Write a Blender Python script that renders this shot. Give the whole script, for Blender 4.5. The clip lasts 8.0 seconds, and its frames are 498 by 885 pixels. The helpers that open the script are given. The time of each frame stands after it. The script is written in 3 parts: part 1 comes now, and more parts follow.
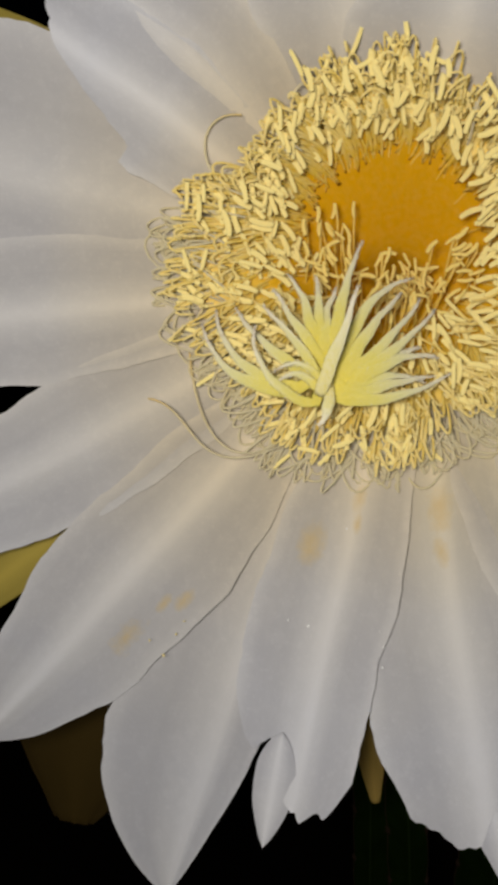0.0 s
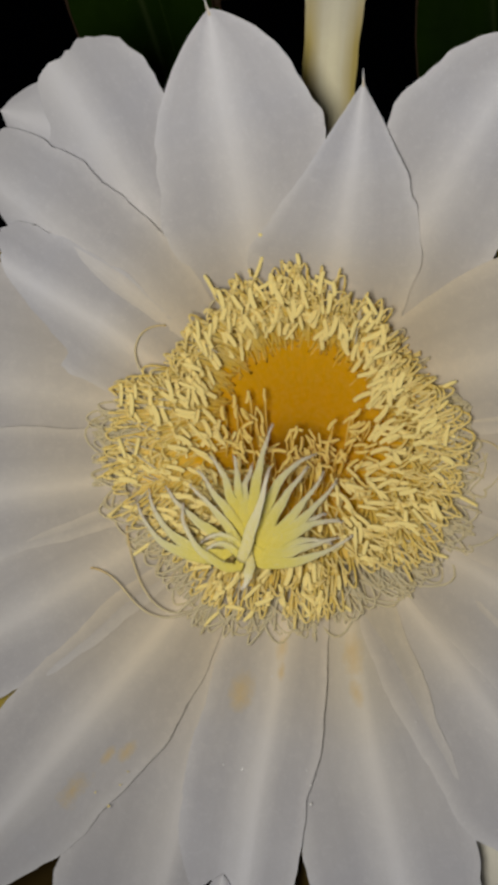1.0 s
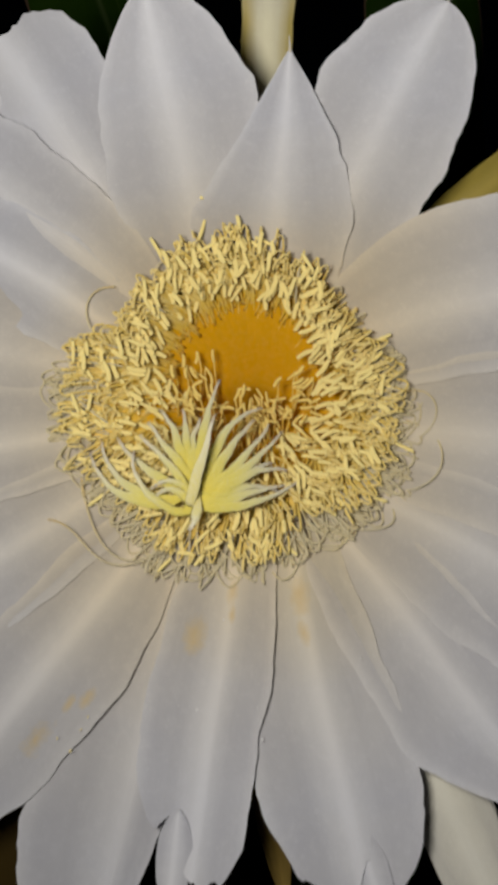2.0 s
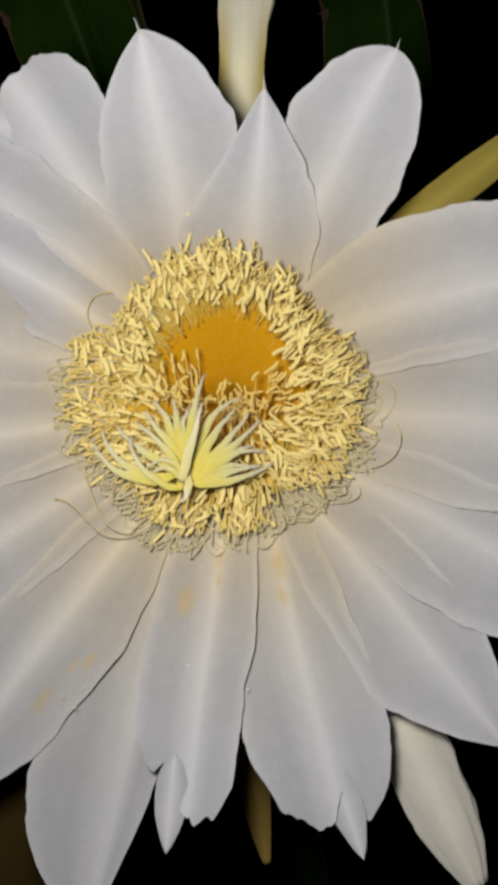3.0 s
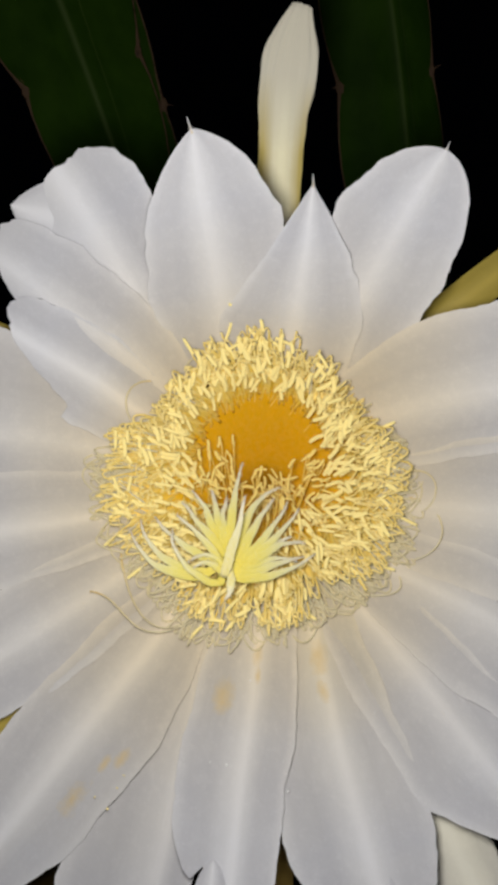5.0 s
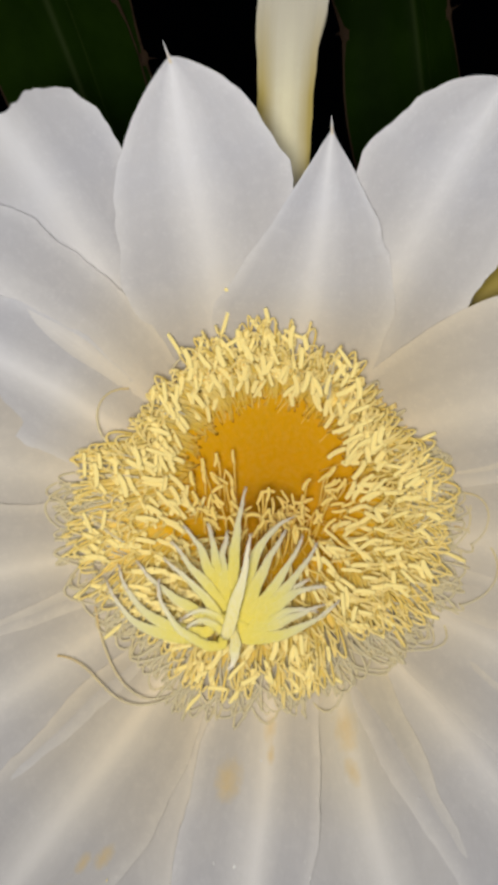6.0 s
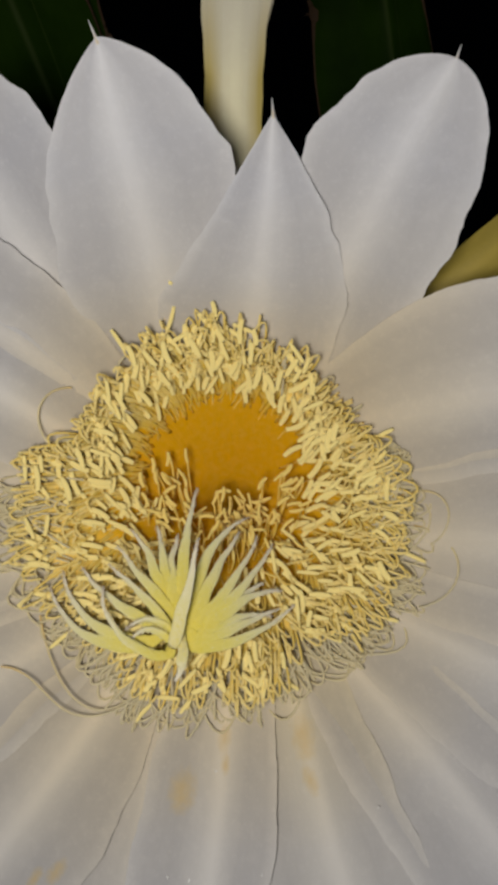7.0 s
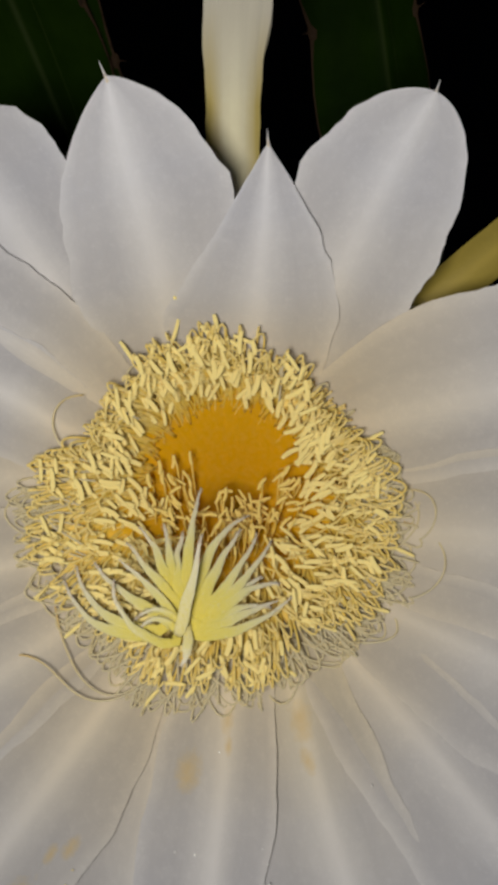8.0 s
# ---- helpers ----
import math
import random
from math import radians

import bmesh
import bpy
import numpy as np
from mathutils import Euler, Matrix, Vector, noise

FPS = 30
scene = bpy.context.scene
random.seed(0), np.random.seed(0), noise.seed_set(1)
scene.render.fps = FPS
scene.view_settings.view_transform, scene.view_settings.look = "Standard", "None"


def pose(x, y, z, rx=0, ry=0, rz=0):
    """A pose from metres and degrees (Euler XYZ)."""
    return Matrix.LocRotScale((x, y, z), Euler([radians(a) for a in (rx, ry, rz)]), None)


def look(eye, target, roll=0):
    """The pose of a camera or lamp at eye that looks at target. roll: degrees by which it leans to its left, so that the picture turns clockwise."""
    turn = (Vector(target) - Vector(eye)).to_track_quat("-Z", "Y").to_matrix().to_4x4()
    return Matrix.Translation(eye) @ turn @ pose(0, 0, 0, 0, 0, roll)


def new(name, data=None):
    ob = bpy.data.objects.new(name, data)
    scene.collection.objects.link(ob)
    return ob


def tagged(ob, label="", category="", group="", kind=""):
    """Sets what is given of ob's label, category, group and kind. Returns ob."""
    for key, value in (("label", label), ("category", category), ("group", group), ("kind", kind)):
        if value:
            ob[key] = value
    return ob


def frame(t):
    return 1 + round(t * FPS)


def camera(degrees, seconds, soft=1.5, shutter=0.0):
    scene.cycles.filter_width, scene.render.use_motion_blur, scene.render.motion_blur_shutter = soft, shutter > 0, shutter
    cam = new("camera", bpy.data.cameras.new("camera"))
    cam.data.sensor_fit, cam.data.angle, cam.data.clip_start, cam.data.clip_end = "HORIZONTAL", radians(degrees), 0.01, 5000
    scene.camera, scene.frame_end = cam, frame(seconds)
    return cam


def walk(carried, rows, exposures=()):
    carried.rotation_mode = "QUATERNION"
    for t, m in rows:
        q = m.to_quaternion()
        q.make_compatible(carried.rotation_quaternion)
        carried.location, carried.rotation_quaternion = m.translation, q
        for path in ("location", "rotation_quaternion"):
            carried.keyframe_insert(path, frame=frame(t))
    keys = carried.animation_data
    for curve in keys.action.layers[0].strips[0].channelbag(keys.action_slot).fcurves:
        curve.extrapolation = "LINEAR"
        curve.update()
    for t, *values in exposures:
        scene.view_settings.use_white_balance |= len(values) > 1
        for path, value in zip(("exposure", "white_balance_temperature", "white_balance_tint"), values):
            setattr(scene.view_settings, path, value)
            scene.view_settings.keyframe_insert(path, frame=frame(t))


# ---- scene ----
cam = camera(32.7, 8.0, soft=4.6, shutter=0.7)
PATH = [
    (0, (0.0175, -0.0133, 1.3058), (-0.1788, 1.9473, 0.9629), -1.90),
    (0.2, (0.0178, -0.0125, 1.3079), (-0.1613, 1.9458, 0.9434), -2.40),
    (0.4, (0.0182, -0.0167, 1.3082), (-0.1235, 1.9537, 0.9962), -2.85),
    (0.5, (0.0181, -0.0236, 1.3111), (-0.0970, 1.9549, 1.0428), -3.20),
    (0.6, (0.0178, -0.0259, 1.3115), (-0.0933, 1.9604, 1.1062), -3.50),
    (0.8, (0.0199, -0.0327, 1.3153), (-0.0260, 1.9645, 1.2202), -3.65),
    (1, (0.0205, -0.0359, 1.3177), (-0.0035, 1.9628, 1.2517), -3.76),
    (1.2, (0.0218, -0.0350, 1.3175), (0.0081, 1.9634, 1.2398), -3.96),
    (1.5, (0.0235, -0.0410, 1.3159), (0.0403, 1.9584, 1.2730), -4.31),
    (1.7, (0.0290, -0.0419, 1.3110), (0.0317, 1.9577, 1.2723), -4.70),
    (2.8, (0.0190, -0.0697, 1.2932), (0.1316, 1.9271, 1.2949), -5.87),
    (3, (0.0212, -0.0727, 1.2947), (0.1318, 1.9242, 1.3052), -5.77),
    (3.5, (0.0185, -0.0718, 1.2980), (0.1405, 1.9242, 1.3314), -5.50),
    (4, (0.0171, -0.0705, 1.3017), (0.1428, 1.9248, 1.3561), -5.44),
    (4.5, (0.0111, -0.0718, 1.3060), (0.1594, 1.9210, 1.3890), -5.44),
    (5, (0.0081, -0.0688, 1.3092), (0.1675, 1.9223, 1.4093), -5.51),
    (5.2, (0.0063, -0.0623, 1.3099), (0.1811, 1.9276, 1.4084), -5.47),
    (6.3, (0.0126, -0.0148, 1.3232), (0.1699, 1.9789, 1.3422), -7.04),
    (6.5, (0.0133, -0.0122, 1.3234), (0.1784, 1.9810, 1.3338), -7.06),
    (7, (0.0207, -0.0186, 1.3221), (0.1901, 1.9742, 1.3325), -7.52),
    (7.5, (0.0192, -0.0277, 1.3218), (0.1803, 1.9658, 1.3344), -7.91),
    (8, (0.0209, -0.0308, 1.3215), (0.1779, 1.9629, 1.3447), -7.81),
]
walk(cam, [(t, look(eye, target, roll)) for t, eye, target, roll in PATH],
     [(0.0, -0.06, 6720, 10), (0.3, -0.28, 6720, 10), (0.8, -0.36, 6720, 10), (1.0, -0.36, 6720, 10), (1.2, -0.20, 6690, 10), (1.5, -0.23, 6650, 10), (3.0, 0.11, 6550, 10),
      (5.0, 0.22, 6500, 10), (6.5, -0.02, 6650, 10), (7.0, -0.27, 6690, 10), (7.5, -0.30, 6690, 10), (8.0, -0.21, 6700, 10)])


# ---- light: a moonless night, one small hand-held lamp in front of the flower ----
world = bpy.data.worlds.new("night")
scene.world = world
world.use_nodes = True
world.node_tree.nodes["Background"].inputs["Color"].default_value = (0.25, 0.33, 0.55, 1)
world.node_tree.nodes["Background"].inputs["Strength"].default_value = 0.0005

torch = bpy.data.lights.new("torch", "POINT")
torch.energy, torch.color, torch.shadow_soft_size = 1.22, (1.0, 0.956, 0.868), 0.014
new("torch", torch).matrix_world = pose(0.004, -0.040, 1.314)


# ---- materials ----
def base_material(name, rough=0.6, spec=0.3):
    mat = bpy.data.materials.new(name)
    mat.use_nodes = True
    tree = mat.node_tree
    shader = tree.nodes["Principled BSDF"]
    shader.inputs["Roughness"].default_value = rough
    shader.inputs["Specular IOR Level"].default_value = spec
    shader.inputs["Diffuse Roughness"].default_value = 0.8
    return mat, tree, shader


def node(tree, kind, links=(), **values):
    n = tree.nodes.new(kind)
    for key, value in values.items():
        if key == "operation":
            n.operation = value
        elif key == "blend_type":
            n.blend_type = value
        elif key == "data_type":
            n.data_type = value
        else:
            n.inputs[key].default_value = value
    for socket, source in links:
        tree.links.new(source, n.inputs[socket])
    return n


def ramp(tree, source, stops):
    n = tree.nodes.new("ShaderNodeValToRGB")
    while len(n.color_ramp.elements) < len(stops):
        n.color_ramp.elements.new(0.5)
    for el, (at, col) in zip(n.color_ramp.elements, stops):
        el.position, el.color = at, (*col, 1)
    tree.links.new(source, n.inputs["Fac"])
    return n.outputs["Color"]


def grain(tree, coords, scale, stretch=(1, 1, 1), detail=4.0, rough=0.55):
    m = node(tree, "ShaderNodeMapping", [("Vector", coords)], Scale=stretch)
    return node(tree, "ShaderNodeTexNoise", [("Vector", m.outputs["Vector"])], Scale=scale, Detail=detail, Roughness=rough).outputs["Fac"]


def mix(tree, fac, a, b, blend="MIX"):
    n = tree.nodes.new("ShaderNodeMixRGB")
    n.blend_type = blend
    for key, value in (("Fac", fac), ("Color1", a), ("Color2", b)):
        if isinstance(value, (int, float)):
            n.inputs[key].default_value = value
        elif isinstance(value, tuple):
            n.inputs[key].default_value = (*value, 1)
        else:
            tree.links.new(value, n.inputs[key])
    return n.outputs["Color"]


def bump(tree, shader, height, strength, distance):
    b = node(tree, "ShaderNodeBump", [("Height", height)], Strength=strength, Distance=distance)
    tree.links.new(b.outputs["Normal"], shader.inputs["Normal"])
    return b.outputs["Normal"]


def petal_material(name, tone, throat, through_light=0.22, smudges=(), margin=None, crown=None):
    """White petal: pale midrib, lengthwise veins, warm foot with yellow bounce painted in; smudges: pollen at (along,
    across, size).
    """
    mat, tree, shader = base_material(name, 0.55, 0.25)
    coords = node(tree, "ShaderNodeTexCoord").outputs
    uv = coords["UV"]
    xyz = node(tree, "ShaderNodeSeparateXYZ", [("Vector", uv)])
    veins = grain(tree, uv, 26.0, (1.0, 0.05, 1.0), 3.0)
    cloud = grain(tree, coords["Object"], 55.0, detail=5.0)
    fine = grain(tree, coords["Object"], 900.0, detail=2.0)
    col = mix(tree, ramp(tree, veins, [(0.32, (0, 0, 0)), (0.7, (1, 1, 1))]), tuple(c * 0.975 for c in tone), tone)
    col = mix(tree, ramp(tree, cloud, [(0.35, (0, 0, 0)), (0.75, (0.65, 0.65, 0.65))]), col, tuple(c * f for c, f in zip(tone, (0.87, 0.88, 0.92))))
    frost = grain(tree, coords["Object"], 420.0, detail=4.0, rough=0.65)
    col = mix(tree, ramp(tree, frost, [(0.50, (0, 0, 0)), (0.72, (0.4, 0.4, 0.4))]), col, tuple(min(0.9, c * 1.10) for c in tone))
    cells = grain(tree, coords["Object"], 1300.0, detail=3.0, rough=0.6)
    col = mix(tree, ramp(tree, cells, [(0.56, (0, 0, 0)), (0.74, (0.4, 0.4, 0.4))]), col, tuple(min(0.93, c * 1.16) for c in tone))
    # thin tissue between rib and margin, plus painted shading that dims the petal's sides
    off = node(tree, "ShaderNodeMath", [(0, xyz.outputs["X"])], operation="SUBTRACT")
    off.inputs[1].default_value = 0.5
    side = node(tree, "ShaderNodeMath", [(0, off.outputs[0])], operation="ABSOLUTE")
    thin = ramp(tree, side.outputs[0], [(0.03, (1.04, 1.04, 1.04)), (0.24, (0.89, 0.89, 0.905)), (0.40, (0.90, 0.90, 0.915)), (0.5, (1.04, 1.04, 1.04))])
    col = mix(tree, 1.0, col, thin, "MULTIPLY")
    rib = ramp(tree, side.outputs[0], [(0.0, (1, 1, 1)), (0.03, (0.8, 0.8, 0.8)), (0.08, (0.30, 0.30, 0.30)), (0.2, (0, 0, 0))])
    pick = node(tree, "ShaderNodeObjectInfo").outputs["Random"]
    strong = node(tree, "ShaderNodeMath", [(0, pick)], operation="MULTIPLY_ADD")
    strong.inputs[1].default_value, strong.inputs[2].default_value = 0.6, 0.25
    rib = mix(tree, strong.outputs[0], (0.0, 0.0, 0.0), rib)
    col = mix(tree, rib, col, tuple(min(0.92, c * 1.17) for c in tone))
    if margin:
        col = mix(tree, ramp(tree, side.outputs[0], [(0.12, (0, 0, 0)), (0.32, (1, 1, 1))]), col, margin)
    if crown:
        col = mix(tree, ramp(tree, xyz.outputs["Y"], [(0.66, (0, 0, 0)), (0.84, (1, 1, 1))]), col, crown)
    # cream foot, with the yellow light bounced off throat and stamens painted in
    foot = ramp(tree, xyz.outputs["Y"], [(0.10, (1, 1, 1)), (0.30, (0.6, 0.6, 0.6)), (0.45, (0.25, 0.25, 0.25)), (0.75, (0, 0, 0))])
    col = mix(tree, foot, col, throat, "MULTIPLY")
    for along, across, size in smudges:
        at = node(tree, "ShaderNodeVectorMath", [(0, uv)], operation="SUBTRACT")
        at.inputs[1].default_value = (across, along, 0)
        sq = node(tree, "ShaderNodeMapping", [("Vector", at.outputs[0])], Scale=(1.0, 1.35, 1.0))
        far = node(tree, "ShaderNodeVectorMath", [(0, sq.outputs[0])], operation="LENGTH")
        ragged = node(tree, "ShaderNodeMath", [(0, grain(tree, coords["Object"], 260.0, detail=6.0, rough=0.7))], operation="MULTIPLY")
        ragged.inputs[1].default_value = size * 2.2
        total = node(tree, "ShaderNodeMath", [(0, far.outputs["Value"]), (1, ragged.outputs[0])], operation="ADD")
        spot = ramp(tree, total.outputs[0], [(size * 1.1, (0.6, 0.6, 0.6)), (size * 2.1, (0, 0, 0))])
        col = mix(tree, spot, col, (0.78, 0.60, 0.27))
    tree.links.new(col, shader.inputs["Base Color"])
    soft_veins = node(tree, "ShaderNodeMath", [(0, veins)], operation="MULTIPLY")
    soft_veins.inputs[1].default_value = 0.5
    h = node(tree, "ShaderNodeMath", [(0, soft_veins.outputs[0]), (1, fine)], operation="ADD")
    nrm = bump(tree, shader, h.outputs[0], 0.12, 0.0006)
    glow = node(tree, "ShaderNodeBsdfTranslucent", [("Color", col), ("Normal", nrm)])
    blend = node(tree, "ShaderNodeMixShader", [(1, shader.outputs[0]), (2, glow.outputs[0])], Fac=through_light)
    tree.links.new(blend.outputs[0], tree.nodes["Material Output"].inputs["Surface"])
    return mat


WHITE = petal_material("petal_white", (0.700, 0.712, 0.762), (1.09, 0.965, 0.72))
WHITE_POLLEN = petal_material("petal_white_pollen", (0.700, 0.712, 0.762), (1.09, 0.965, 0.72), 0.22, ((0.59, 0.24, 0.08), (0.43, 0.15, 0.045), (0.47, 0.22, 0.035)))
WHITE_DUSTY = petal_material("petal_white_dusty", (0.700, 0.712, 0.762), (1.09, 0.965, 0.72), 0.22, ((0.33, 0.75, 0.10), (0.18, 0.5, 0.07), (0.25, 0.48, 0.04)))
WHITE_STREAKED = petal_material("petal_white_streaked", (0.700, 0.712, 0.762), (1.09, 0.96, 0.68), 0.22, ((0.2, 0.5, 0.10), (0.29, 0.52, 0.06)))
CREAM = petal_material("tepal_cream", (0.86, 0.83, 0.66), (1.0, 0.93, 0.66), 0.12, (), (0.62, 0.52, 0.19), (0.72, 0.70, 0.62))
IVORY = petal_material("tepal_ivory", (0.82, 0.81, 0.75), (1.0, 0.95, 0.75), 0.15)
OLIVE = petal_material("tepal_olive", (0.45, 0.36, 0.08), (0.95, 0.9, 0.6), 0.10)
DRY = petal_material("tepal_dry", (0.06, 0.039, 0.010), (0.9, 0.8, 0.5), 0.02)
BROWN = petal_material("tepal_brown", (0.52, 0.36, 0.10), (0.9, 0.8, 0.5), 0.06)


def simple_material(name, dark, light, scale, rough, stretch=(1, 1, 1), lumps=0.0004, spec=0.3, lucent=0.0):
    mat, tree, shader = base_material(name, rough, spec)
    coords = node(tree, "ShaderNodeTexCoord").outputs["Object"]
    fac = grain(tree, coords, scale, stretch, 5.0)
    pick = node(tree, "ShaderNodeObjectInfo").outputs["Random"]
    wide = grain(tree, coords, scale * 0.2, stretch, 3.0)
    both = node(tree, "ShaderNodeMath", [(0, fac), (1, wide)], operation="ADD")
    rnd = node(tree, "ShaderNodeMath", [(0, pick), (1, both.outputs[0])], operation="MULTIPLY_ADD")
    rnd.inputs[1].default_value = 0.25
    tree.links.new(both.outputs[0], rnd.inputs[2])
    col = ramp(tree, rnd.outputs[0], [(0.75, dark), (1.0, light)])
    tree.links.new(col, shader.inputs["Base Color"])
    bump(tree, shader, fac, 0.4, lumps)
    if lucent:
        glow = node(tree, "ShaderNodeBsdfTranslucent", [("Color", col)])
        face = node(tree, "ShaderNodeMixShader", [(1, shader.outputs[0]), (2, glow.outputs[0])], Fac=lucent).outputs[0]
        tree.links.new(face, tree.nodes["Material Output"].inputs["Surface"])
    return mat


def stem_material():
    """Dark green skin, a paler band painted along the ridge that faces forward, where it catches light."""
    mat, tree, shader = base_material("cactus_skin", 0.7, 0.12)
    coords = node(tree, "ShaderNodeTexCoord").outputs
    xyz = node(tree, "ShaderNodeSeparateXYZ", [("Vector", coords["UV"])])
    blotch = grain(tree, coords["Object"], 40.0, detail=5.0)
    col = ramp(tree, blotch, [(0.35, (0.012, 0.036, 0.0016)), (0.7, (0.023, 0.060, 0.004))])
    ridge = ramp(tree, xyz.outputs["X"], [(0.12, (0, 0, 0)), (0.168, (0.6, 0.6, 0.6)), (0.18, (0.6, 0.6, 0.6)), (0.23, (0, 0, 0))])
    col = mix(tree, ridge, col, (0.070, 0.115, 0.032))
    tree.links.new(col, shader.inputs["Base Color"])
    bump(tree, shader, grain(tree, coords["Object"], 300.0), 0.25, 0.0006)
    return mat


def filament_material(name, stops, lucent=0.06, glassy=0.0, spread=0.16, dust=0.3):
    """Thin waxy filament: deep at its root, paler towards the anther; stops: colours along it."""
    mat, tree, shader = base_material(name, 0.5, 0.3)
    coords = node(tree, "ShaderNodeTexCoord").outputs
    xyz = node(tree, "ShaderNodeSeparateXYZ", [("Vector", coords["UV"])])
    isle = node(tree, "ShaderNodeNewGeometry").outputs["Random Per Island"]
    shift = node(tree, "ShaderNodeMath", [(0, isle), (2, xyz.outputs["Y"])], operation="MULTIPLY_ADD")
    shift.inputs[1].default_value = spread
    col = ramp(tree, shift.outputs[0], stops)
    speck = grain(tree, coords["Object"], 700.0, detail=3.0)
    col = mix(tree, ramp(tree, speck, [(0.4, (0, 0, 0)), (0.7, (dust, dust, dust))]), col, (0.95, 0.86, 0.56))
    tree.links.new(col, shader.inputs["Base Color"])
    glow = node(tree, "ShaderNodeBsdfTranslucent", [("Color", col)])
    face = node(tree, "ShaderNodeMixShader", [(1, shader.outputs[0]), (2, glow.outputs[0])], Fac=lucent).outputs[0]
    if glassy:
        bare = node(tree, "ShaderNodeBsdfTransparent")
        face = node(tree, "ShaderNodeMixShader", [(1, face), (2, bare.outputs[0])], Fac=glassy).outputs[0]
    tree.links.new(face, tree.nodes["Material Output"].inputs["Surface"])
    return mat


ANTHER = simple_material("anther_pollen", (0.96, 0.78, 0.26), (0.97, 0.85, 0.39), 900.0, 0.85, lumps=0.0002, lucent=0.10)
# amber copies for stamens deep in the throat, its bounced light painted in
AMBER_ANTHER = simple_material("anther_amber", (0.95, 0.72, 0.19), (0.97, 0.80, 0.29), 900.0, 0.85, lumps=0.0002, lucent=0.15)
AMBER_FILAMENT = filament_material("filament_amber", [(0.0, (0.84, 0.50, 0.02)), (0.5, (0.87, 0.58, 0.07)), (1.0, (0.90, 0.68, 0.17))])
# deeper amber inwards: the throat's bounced light and depth falloff painted as colour
BED = filament_material("filament_bed", [(0.0, (0.69, 0.358, 0.003)), (0.2, (0.77, 0.425, 0.004)), (0.32, (0.83, 0.50, 0.015)), (0.48, (0.89, 0.64, 0.10)), (1.0, (0.96, 0.80, 0.32))], 0.06, 0.0, 0.0, 0.05)
FILAMENT = filament_material("filament_pale", [(0.0, (0.86, 0.60, 0.17)), (0.30, (0.82, 0.71, 0.41)), (1.0, (0.80, 0.74, 0.55))], 0.12, 0.3)
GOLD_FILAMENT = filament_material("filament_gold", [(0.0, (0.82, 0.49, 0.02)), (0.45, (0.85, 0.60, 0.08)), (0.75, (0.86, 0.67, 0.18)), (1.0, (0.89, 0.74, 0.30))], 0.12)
DEW = simple_material("dew", (0.70, 0.72, 0.74), (0.85, 0.86, 0.88), 900.0, 0.15, spec=0.6)
STEM = stem_material()
HORN = simple_material("horny_margin", (0.03, 0.017, 0.009), (0.10, 0.062, 0.038), 400.0, 0.8)
SOIL = simple_material("soil", (0.02, 0.014, 0.009), (0.06, 0.045, 0.03), 14.0, 0.95, lumps=0.02)


def lobe_material(name, frost):
    mat, tree, shader = base_material(name, 0.75, 0.2)
    coords = node(tree, "ShaderNodeTexCoord").outputs
    xyz = node(tree, "ShaderNodeSeparateXYZ", [("Vector", coords["UV"])])
    fuzz = grain(tree, coords["Object"], 1500.0, detail=3.0)
    col = ramp(tree, xyz.outputs["Y"], [(0.0, (0.78, 0.67, 0.05)), (0.30, (0.76, 0.69, 0.14)), (0.52, (0.74, 0.71, 0.34)), (0.72, (0.75, 0.72, 0.50)), (0.90, (0.74, 0.69, 0.58)), (1.0, (0.38, 0.28, 0.22))])
    # white down along both margins, thicker towards the tip
    rim = ramp(tree, xyz.outputs["X"], [(0.0, (1, 1, 1)), (0.14, (0, 0, 0)), (0.36, (0, 0, 0)), (0.5, (1, 1, 1)), (0.64, (0, 0, 0)), (0.86, (0, 0, 0)), (1.0, (1, 1, 1))])
    along = ramp(tree, xyz.outputs["Y"], [(0.2, (0, 0, 0)), (0.6, (0.6, 0.6, 0.6)), (0.95, (0.75, 0.75, 0.75))])
    down = mix(tree, 1.0, rim, along, "MULTIPLY")
    down = mix(tree, 1.0, down, ramp(tree, fuzz, [(0.3, (0.35, 0.35, 0.35)), (0.6, (1, 1, 1))]), "MULTIPLY")
    col = mix(tree, down, col, (0.86, 0.83, 0.74))
    rust = ramp(tree, grain(tree, coords["Object"], 420.0, detail=2.0), [(0.58, (0, 0, 0)), (0.68, (0.6, 0.6, 0.6))])
    col = mix(tree, mix(tree, 1.0, rust, ramp(tree, xyz.outputs["Y"], [(0.6, (0, 0, 0)), (0.95, (1, 1, 1))]), "MULTIPLY"), col, (0.42, 0.30, 0.22))
    col = mix(tree, ramp(tree, fuzz, [(0.35, (frost * 0.5,) * 3), (0.7, (frost,) * 3)]), col, (0.86, 0.83, 0.72))
    tree.links.new(col, shader.inputs["Base Color"])
    bump(tree, shader, fuzz, 0.8, 0.0004)
    glow = node(tree, "ShaderNodeBsdfTranslucent", [("Color", col)])
    face = node(tree, "ShaderNodeMixShader", [(1, shader.outputs[0]), (2, glow.outputs[0])], Fac=0.08)
    tree.links.new(face.outputs[0], tree.nodes["Material Output"].inputs["Surface"])
    return mat


LOBE = lobe_material("stigma_lobe", 0.2)
DOWNY = lobe_material("stigma_lobe_downy", 0.6)


# ---- building helpers; flower space: millimetres right, up and towards the viewer from the throat's mouth ----
HEART = Vector((0.028, 0.150, 1.310))


def local(u, v, d):
    return Vector((u / 1000, -d / 1000, v / 1000))


